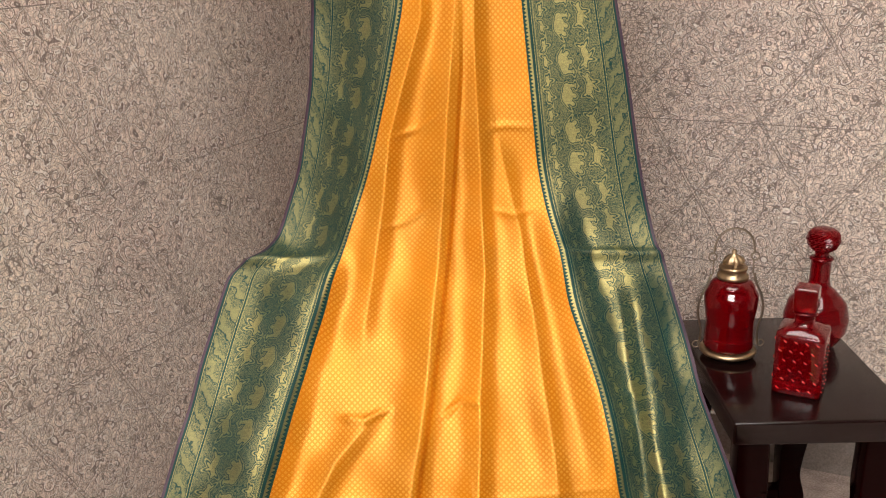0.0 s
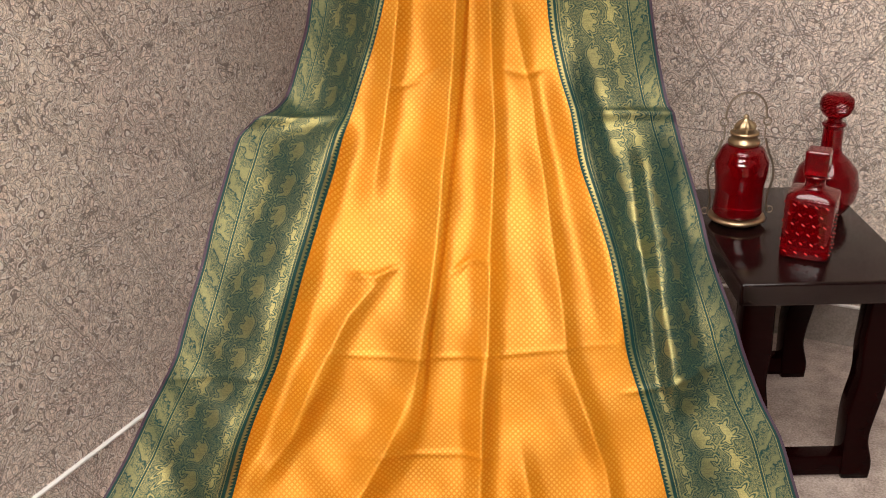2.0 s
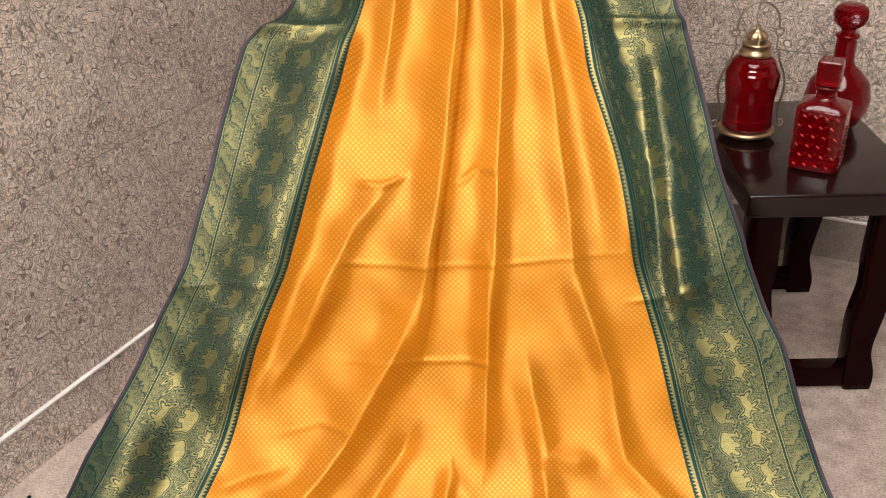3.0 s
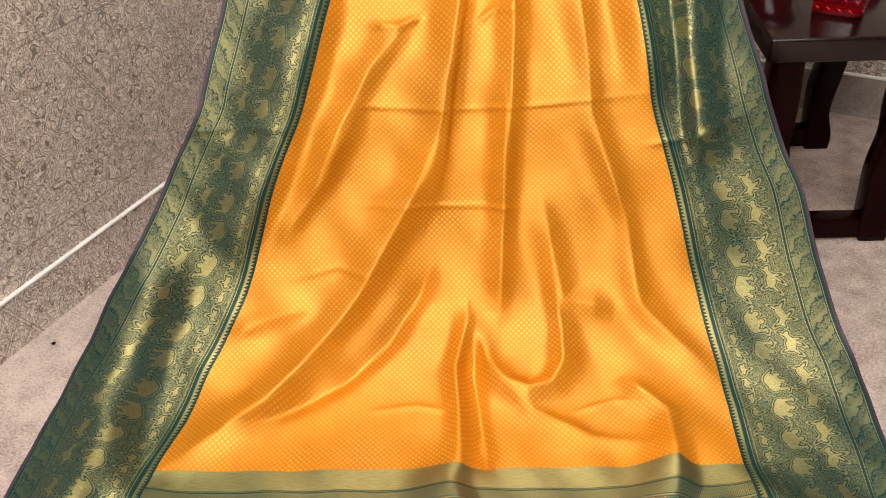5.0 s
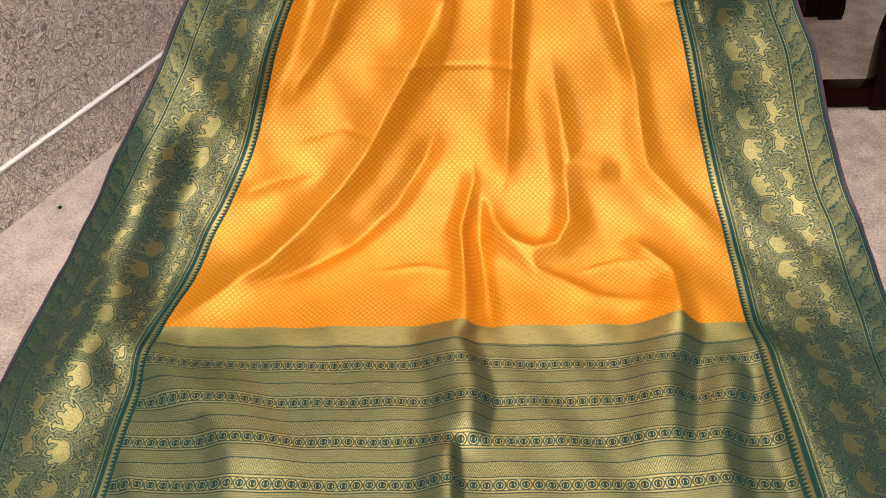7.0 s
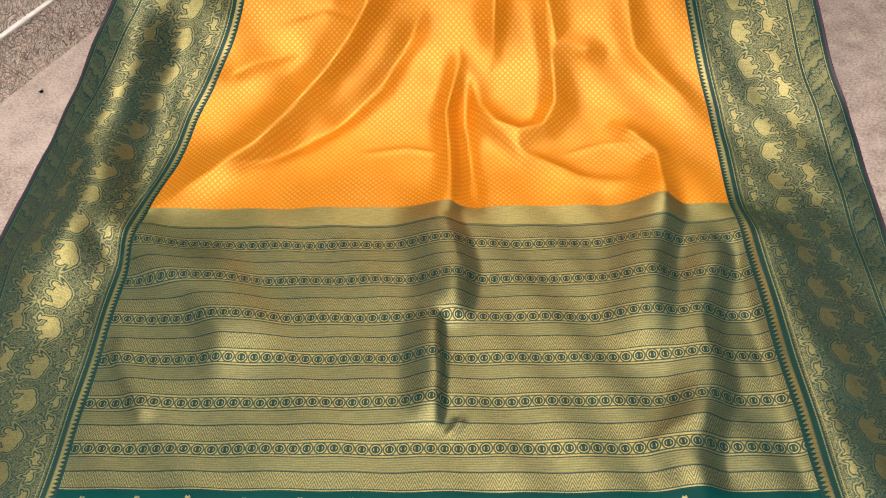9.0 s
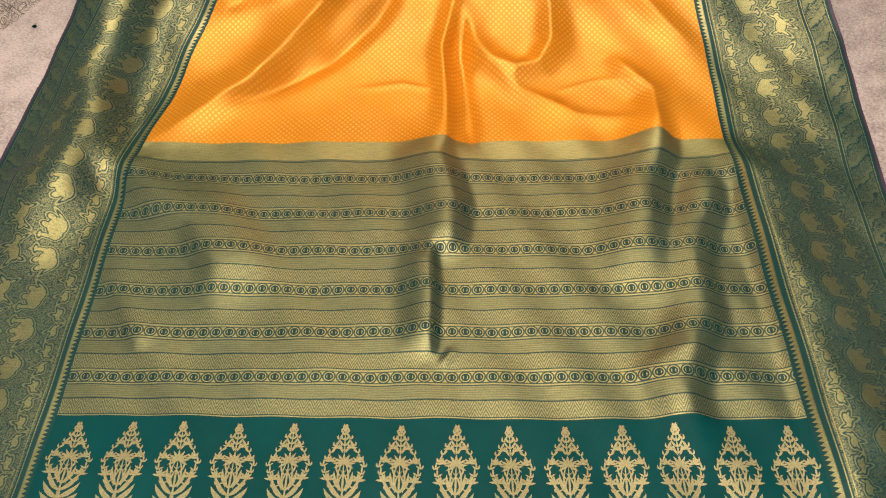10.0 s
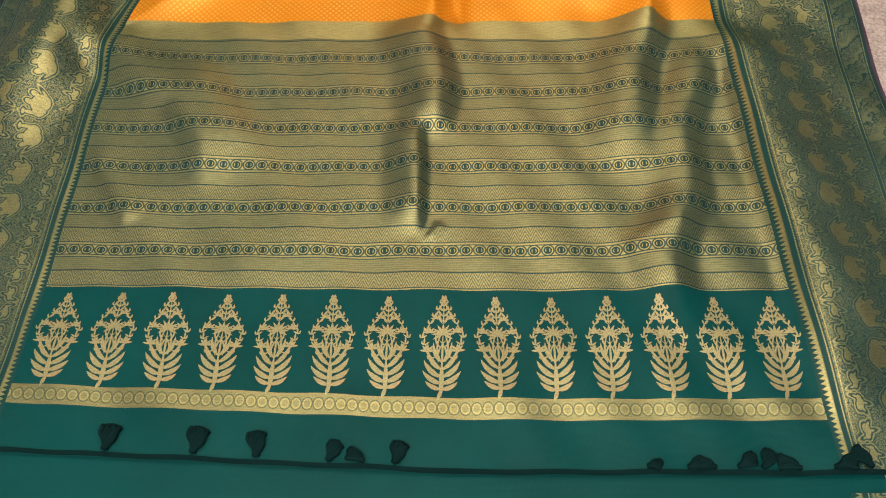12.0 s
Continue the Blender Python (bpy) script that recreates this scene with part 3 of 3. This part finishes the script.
END, TOP_L, WB = 3.447, 0.25, 0.195
YELLOW_END, STRIPE_END, TREE_END, BAND_END = 2.772, 3.229, 3.366, 3.391
sari = thing("sari", "yellow silk sari with teal-and-gold borders, hung and spread across floor", "sari", SARI)
by_x = lambda f, x: x
sheet("body", in_left, in_right, TOP_L, YELLOW_END, 260, 0.004, m_body, sari, by_x, "golden yellow brocade silk with soft folds")
sheet("border", out_left, in_left, TOP_L, END, 56, 0.005, m_border, sari, lambda f, x: (1 - f) * WB, "teal border woven with gold beasts and vines")
sheet("border", in_right, out_right, TOP_L, END, 56, 0.005, m_border, sari, lambda f, x: f * WB, "teal border woven with gold beasts and vines")
sheet("pallu", in_left, in_right, YELLOW_END, STRIPE_END, 200, 0.004, m_stripe, sari, by_x, "end panel with gold chevron and lozenge stripes")
sheet("tree_panel", in_left, in_right, STRIPE_END, TREE_END, 120, 0.005, m_green, sari, by_x, "plain teal silk panel under the tree motifs")
sheet("coin_band", in_left, in_right, TREE_END, BAND_END, 120, 0.005, m_coin, sari, by_x, "narrow gold band with small roundels")
sheet("end_panel", in_left, in_right, BAND_END, END, 120, 0.005, m_green, sari, by_x, "plain teal silk end")
hem = 0.0045
sheet("selvedge", lambda l: out_left(l) - hem, out_left, TOP_L, END, 2, 0.006, m_selvedge, sari, by_x, "dark purple selvedge")
sheet("selvedge", out_right, lambda l: out_right(l) + hem, TOP_L, END, 2, 0.006, m_selvedge, sari, by_x, "dark purple selvedge")


# raised hem strip; its near-black colour stands in for the shadow along the fold
sheet("hem", lambda l: in_left(l) - 0.18, lambda l: in_right(l) + 0.15, END - 0.001, END + 0.005, 120, 0.003, m_dark, sari, by_x, "rolled hem, coloured dark for the fold's shadow", 0.0015)


# tree motifs
def leaf(cx, cy, length, width, turn, bend=0.0, n=9):
    """Outline of a leaf from its foot (cx, cy); turn in degrees from upright."""
    pts = []
    for side in (1, -1):
        for i in range(n):
            t = i / (n - 1) if side == 1 else 1 - i / (n - 1)
            w = width * math.sin(math.pi * min(1, t * 0.97 + 0.03)) ** 0.8 * (1 - 0.35 * t)
            a = radians(turn + bend * t)
            pts.append((cx + math.sin(a) * length * t + side * math.cos(a) * w, cy + math.cos(a) * length * t - side * math.sin(a) * w))
    return pts


def tree_shapes():
    out = [leaf(0, 0.0, 0.044, 0.0032, 0), leaf(0, 0.030, 0.05, 0.0014, 0), leaf(-0.003, -0.004, 0.014, 0.0022, 12)]
    for y, ln, w, a in ((0.009, 0.020, 0.0034, 88), (0.016, 0.026, 0.0038, 80), (0.024, 0.029, 0.0038, 70), (0.033, 0.029, 0.0034, 60), (0.042, 0.027, 0.0028, 48)):
        out += [leaf(0, y, ln, w, s * a, -s * 26) for s in (-1, 1)]
    for s in (-1, 1):
        # side sprays: wide at the middle, closing towards the tip
        for k in range(9):
            t = k / 8
            by = 0.046 + 0.070 * t
            bx = 0.013 + 0.0105 * min(1, t / 0.36) if t < 0.36 else 0.0235 - 0.0205 * (t - 0.36) / 0.64
            out.append(leaf(s * bx, by, 0.0115, 0.0012, s * (26 - 60 * min(1, t * 1.6))))
            out.append(leaf(s * bx, by, 0.0062, 0.0014, s * (80 - 40 * t), -s * 40, 6))
            out.append(leaf(s * bx, by, 0.0070, 0.0012, -s * (60 - 20 * t), 0, 6))
        for dx, y, ln, a in ((0.004, 0.042, 0.030, 16), (0.002, 0.046, 0.034, 30), (0.001, 0.090, 0.014, 42), (0.002, 0.060, 0.020, 50)):
            out.append(leaf(s * dx, y, ln, 0.0013, s * a, -s * 34))
        for fx, fy, r in ((0.0165, 0.056, 0.0090), (0.0150, 0.079, 0.0078), (0.0082, 0.096, 0.0066)):
            for k in range(5):
                out.append(leaf(s * fx, fy, r, r * 0.20, -84 + 42 * k, 0, 6))
    for k in range(9):
        out.append(leaf(0, 0.077, 0.0130, 0.0019, -120 + 30 * k, 0, 6))
    for y, w in ((0.092, 0.011), (0.099, 0.010), (0.106, 0.0085), (0.113, 0.0065), (0.119, 0.0050), (0.124, 0.0035)):
        out += [leaf(0, y, w * 1.1, 0.0016, s * 62, -s * 30, 6) for s in (-1, 1)]
        out.append(leaf(0, y - 0.002, w, 0.0011, 0, 0, 6))
    return out


TREE = tree_shapes()
for i in range(14):
    cx, tip = -0.394 + 0.0604 * i, 3.238
    bm = bmesh.new()
    for j, shape in enumerate(TREE):
        pts = np.array(shape)
        lean = 0.03 * math.sin(i * 2.1)
        xs = cx + pts[:, 0] * 0.98 + pts[:, 1] * 0.0 + (pts[:, 1] - 0.06) * lean
        ls = tip + (0.127 - pts[:, 1])
        P = cloth(xs, ls, 0.0006 + 0.00003 * (j % 7))
        vs = [bm.verts.new(p) for p in P]
        n = len(vs) // 2
        for a in range(n - 1):
            quad = (vs[a], vs[a + 1], vs[2 * n - 2 - a], vs[2 * n - 1 - a])
            bm.faces.new(quad)
    bmesh.ops.recalc_face_normals(bm, faces=bm.faces[:])
    part("tree_motif", bm, m_thread, sari)

# the folded-under length that shows past the sari's end
under = thing("folded_cloth", "plain teal silk folded length lying under the sari's end", "cloth", SARI @ pose(0, 0, 0))


def flat_sheet(name, x0, x1, y0, y1, z, mat, parent, u0=0.0):
    bm = bmesh.new()
    nx, ny = 80, 30
    uv = bm.loops.layers.uv.new("UVMap")
    grid = [[bm.verts.new((x0 + (x1 - x0) * i / nx, y0 + (y1 - y0) * j / ny,
                           z + 0.0012 * math.sin(i * 0.31 + j * 0.2) * math.sin(j * 0.33))) for i in range(nx + 1)] for j in range(ny + 1)]
    for j in range(ny):
        for i in range(nx):
            f = bm.faces.new((grid[j][i], grid[j][i + 1], grid[j + 1][i + 1], grid[j + 1][i]))
            for lp in f.loops:
                lp[uv].uv = (lp.vert.co.x - u0, 3.234 - lp.vert.co.y)
    return part(name, bm, mat, parent)


flat_sheet("panel", -0.66, 0.47, -0.75, -0.165, 0.0032, m_green, under)
flat_sheet("border", 0.43, 0.625, -0.75, -0.232, 0.0062, m_border, under, 0.43)

# dark knots and loose threads along the hem
def knot(x, l, size, turn):
    bm = bmesh.new()
    for k in range(6):
        a = radians(turn + (k - 2.5) * 8)
        pts = [cloth(np.array(x + math.sin(a) * size * t + 0.002 * math.sin(t * 7 + k)), np.array(l - math.cos(a) * size * t), 0.003 + 0.002 * math.sin(math.pi * t)) for t in np.linspace(0, 1, 8)]
        b = tube(pts, 0.0028, 6)
        tmp = bpy.data.meshes.new("strand")
        b.to_mesh(tmp)
        b.free()
        bm.from_mesh(tmp)
        bpy.data.meshes.remove(tmp)
    part("fringe_tassel", bm, m_dark, sari, "dark loose fringe threads")


for x, size, turn in ((-0.312, 0.030, 4), (-0.222, 0.030, 8), (-0.158, 0.028, -3), (-0.085, 0.022, 24), (-0.050, 0.018, -60), (-0.018, 0.024, 15),
                      (0.235, 0.012, 80), (0.275, 0.016, 70), (0.30, 0.018, -75), (0.325, 0.020, 60), (0.350, 0.020, 30), (0.385, 0.022, -70), (0.42, 0.022, 75), (0.455, 0.024, -40), (0.495, 0.022, 50), (0.53, 0.022, -60)):
    knot(x, 3.444, size, turn)

# ---- stool ----
ST = pose(-0.10, 0.386, 0, 0, 0, 25.34) @ pose(0.669, 1.2195, 0)     # middle of the stool on the floor
stool = thing("stool", "low dark red-brown lacquered wooden stool with curved legs", "stool", ST)
W2, D2, H = 0.151, 0.2215, 0.41
part("top", box(-W2, W2, -D2, D2, H - 0.042, H, 0.005), m_wood, stool, "glossy dark top board")

def stool_leg(sx, sy):
    """A flat wavy leg: it swells inwards at the knee, narrows above the foot and turns out again."""
    zs = np.linspace(H - 0.0425, 0.0, 34)
    inner = np.interp(zs, [0, 0.04, 0.14, 0.21, 0.26, 0.35, 0.42], [0.076, 0.073, 0.070, 0.082, 0.077, 0.080, 0.080])
    outer = np.interp(zs, [0, 0.03, 0.08, 0.12, 0.17, 0.24, 0.32, 0.42], [0.126, 0.130, 0.113, 0.118, 0.127, 0.134, 0.134, 0.134])
    for _ in range(3):
        for c in (inner, outer):
            c[1:-1] = (c[:-2] + 2 * c[1:-1] + c[2:]) / 4
    bm = bmesh.new()
    prev = None
    for a, b, z in zip(inner, outer, zs):
        y0, y1 = sorted((sy * (D2 - 0.024), sy * (D2 - 0.070)))
        x0, x1 = sorted((sx * a, sx * b))
        ring = [bm.verts.new(p) for p in ((x0, y0, z), (x1, y0, z), (x1, y1, z), (x0, y1, z))]
        if prev:
            for k in range(4):
                bm.faces.new((prev[k], prev[(k + 1) % 4], ring[(k + 1) % 4], ring[k]))
        else:
            bm.faces.new(ring)
        prev = ring
    bm.faces.new(prev[::-1])
    bmesh.ops.recalc_face_normals(bm, faces=bm.faces[:])
    up = [e for e in bm.edges if abs(e.verts[0].co.z - e.verts[1].co.z) > 0.005]
    bmesh.ops.bevel(bm, geom=up, offset=0.004, segments=2, affect="EDGES", profile=0.5)
    return bm


for sx in (-1, 1):
    for sy in (-1, 1):
        part("leg", stool_leg(sx, sy), m_leg, stool)
for s in (-1, 1):
    y = s * (D2 - 0.047)
    part("stretcher", box(-0.077, 0.077, y - 0.018, y + 0.018, 0.004, 0.044, 0.003), m_leg, stool)


# ---- things on the stool ----
def on_stool(u, v):
    return pose(-0.10, 0.386, 0, 0, 0, 25.34) @ pose(u, v, H + 0.0005)


lantern = thing("lantern", "small red glass lantern with brass cap on the stool", "lantern", on_stool(0.579, 1.262) @ Matrix.Scale(1.09, 4))
part("base", turned([(0.030, 0), (0.032, 0.003), (0.033, 0.007), (0.046, 0.0085), (0.048, 0.011), (0.047, 0.014), (0.043, 0.016)]), m_brass, lantern, "brass base ring")
part("glass", turned(smooth_profile([(0.036, 0.016), (0.0415, 0.020), (0.040, 0.045), (0.0395, 0.065), (0.044, 0.095), (0.0445, 0.112), (0.037, 0.126), (0.037, 0.130), (0.031, 0.136), (0.024, 0.140)])), m_glass, lantern, "waisted red glass chimney")
part("collar", turned([(0.021, 0.1405), (0.026, 0.141), (0.026, 0.147), (0.022, 0.149), (0.022, 0.157), (0.0235, 0.158), (0.0235, 0.161), (0.019, 0.162)]), m_brass, lantern, "brass collar")
bm = turned([(0.0165, 0.168), (0.0175, 0.1695), (0.015, 0.175), (0.009, 0.180), (0.0035, 0.183), (0.0048, 0.1865), (0.003, 0.190), (0.0, 0.191)])
for v in bm.verts:
    r = math.hypot(v.co.x, v.co.y)
    if r > 0.008:                      # fluted rim
        f = 1 + 0.10 * math.cos(8 * math.atan2(v.co.y, v.co.x))
        v.co.x, v.co.y = v.co.x * f, v.co.y * f
cap = part("cap", bm, m_brass, lantern, "domed brass cap with a knob")
for k in range(3):
    a = 2 * math.pi * k / 3 + 0.4
    part("cap_post", box(0.0165 * math.cos(a) - 0.002, 0.0165 * math.cos(a) + 0.002, 0.0165 * math.sin(a) - 0.002, 0.0165 * math.sin(a) + 0.002, 0.1615, 0.1690, 0.0005), m_brass, cap)
for s in (-1, 1):
    side = [(s * (0.0515 - 0.0035 * math.sin(t * 9.4)) * (1 - 0.30 * max(0, t - 0.72) / 0.28), 0, 0.020 + 0.128 * t) for t in np.linspace(0, 1, 24)]
    part("side_wire", tube(side, 0.0019), m_steel, lantern)
    part("loop", tube([(s * 0.0550 + 0.0058 * math.cos(a), 0, 0.022 + 0.0058 * math.sin(a)) for a in np.linspace(0, 2 * math.pi, 14)[:-1]], 0.0012, 8, True), m_steel, lantern)
    part("loop", tube([(s * 0.0355 + 0.0066 * math.cos(a), 0, 0.178 + 0.0066 * math.sin(a)) for a in np.linspace(0, 2 * math.pi, 14)[:-1]], 0.0014, 8, True), m_steel, lantern)
    part("side_wire", tube([(s * 0.0335, 0, z) for z in np.linspace(0.148, 0.173, 5)], 0.0012), m_steel, lantern)
arch = [(0.0335 * math.cos(a), 0.0, 0.183 + 0.044 * math.sin(a) ** 0.8) for a in np.linspace(0.0, math.pi, 30)]
part("handle", tube(arch, 0.0018), m_steel, lantern, "bent wire carrying handle")

decanter = thing("decanter", "round-bellied red glass decanter with a ball stopper on the stool", "decanter", on_stool(0.756, 1.307))
part("bottle", turned(smooth_profile([(0.0, 0.0), (0.032, 0.0), (0.040, 0.004), (0.056, 0.030), (0.0595, 0.055), (0.053, 0.085), (0.034, 0.106), (0.021, 0.118), (0.0185, 0.130), (0.0180, 0.168), (0.0225, 0.170), (0.0225, 0.174), (0.016, 0.176)], 90)), m_glass, decanter, "round red glass belly and neck")
bm = turned(smooth_profile([(0.0, 0.172), (0.012, 0.172), (0.014, 0.180), (0.012, 0.184), (0.024, 0.192), (0.0295, 0.206), (0.028, 0.220), (0.020, 0.229), (0.0, 0.231)], 40), 36)
for v in bm.verts:
    if 0.187 < v.co.z < 0.224:
        i = round(math.atan2(v.co.y, v.co.x) / (2 * math.pi) * 36)
        k = 1.0 + (0.05 if (i + round(v.co.z * 500)) % 2 else -0.02)
        v.co.x, v.co.y = v.co.x * k, v.co.y * k
part("stopper", bm, m_glass_cut, decanter, "diamond-cut ball stopper", smooth=False)

flask = thing("square_bottle", "square red pressed-glass bottle with a cube stopper on the stool", "bottle", on_stool(0.663, 1.120) @ pose(0, 0, 0, 0, 0, -28))


def squared(profile, n=9, power=5.0):
    """A body with rounded-square sections from (half width, height) pairs."""
    bm = bmesh.new()
    m = n * 4
    rings = []
    for r, z, p in profile:
        ring = []
        for i in range(m):
            a = 2 * math.pi * i / m + math.pi / 4
            c, s = math.cos(a), math.sin(a)
            q = r / (abs(c) ** p + abs(s) ** p) ** (1 / p)
            ring.append(bm.verts.new((q * c, q * s, z)))
        rings.append(ring)
    for a, b in zip(rings, rings[1:]):
        for i in range(m):
            bm.faces.new((a[i], a[(i + 1) % m], b[(i + 1) % m], b[i]))
    bm.faces.new(rings[0][::-1]), bm.faces.new(rings[-1])
    return bm


rows = [(0.036, 0.0, 9), (0.039, 0.003, 9)] + [(0.0405, 0.004 + 0.0091 * k, 10) for k in range(12)] + [(0.0395, 0.110, 9), (0.020, 0.120, 4), (0.0165, 0.123, 2), (0.0165, 0.138, 2), (0.020, 0.139, 2), (0.020, 0.143, 2), (0.012, 0.144, 2)]
bm = squared(rows, 10)
flask_body = part("bottle", bm, m_glass_cut, flask, "square body with raised slanting beads", smooth=True)
for side in range(4):
    rot = Matrix.Rotation(math.pi / 2 * side, 4, "Z")
    for i in range(4):
        for j in range(6):
            x, z = -0.0265 + 0.0175 * i + (0.0035 if j % 2 else -0.0035), 0.013 + 0.0172 * j
            b = bmesh.new()
            bmesh.ops.create_uvsphere(b, u_segments=8, v_segments=5, radius=1.0, matrix=rot @ pose(x, -0.0405, z, 0, 35, 0) @ Matrix.Diagonal((0.0038, 0.0014, 0.0013, 1)))
            part("bead", b, m_bead, flask_body)
b = box(-0.0195, 0.0195, -0.0195, 0.0195, 0.1445, 0.188, 0.005)
part("stopper", b, m_glass_cut, flask, "cube stopper", smooth=False)

# ---- small things on the floor ----
bm = bmesh.new()
bmesh.ops.create_icosphere(bm, subdivisions=2, radius=0.0035)
for v in bm.verts:
    v.co *= 1 + 0.25 * noise.noise(v.co * 400)
    v.co.z = v.co.z * 0.6 + 0.002
crumb = tagged(mesh_ob("crumb", bm, m_dark), "tiny dark crumb lying on the stone floor", "debris")
crumb.matrix_world = pose(-1.03, 0.79, 0.0)
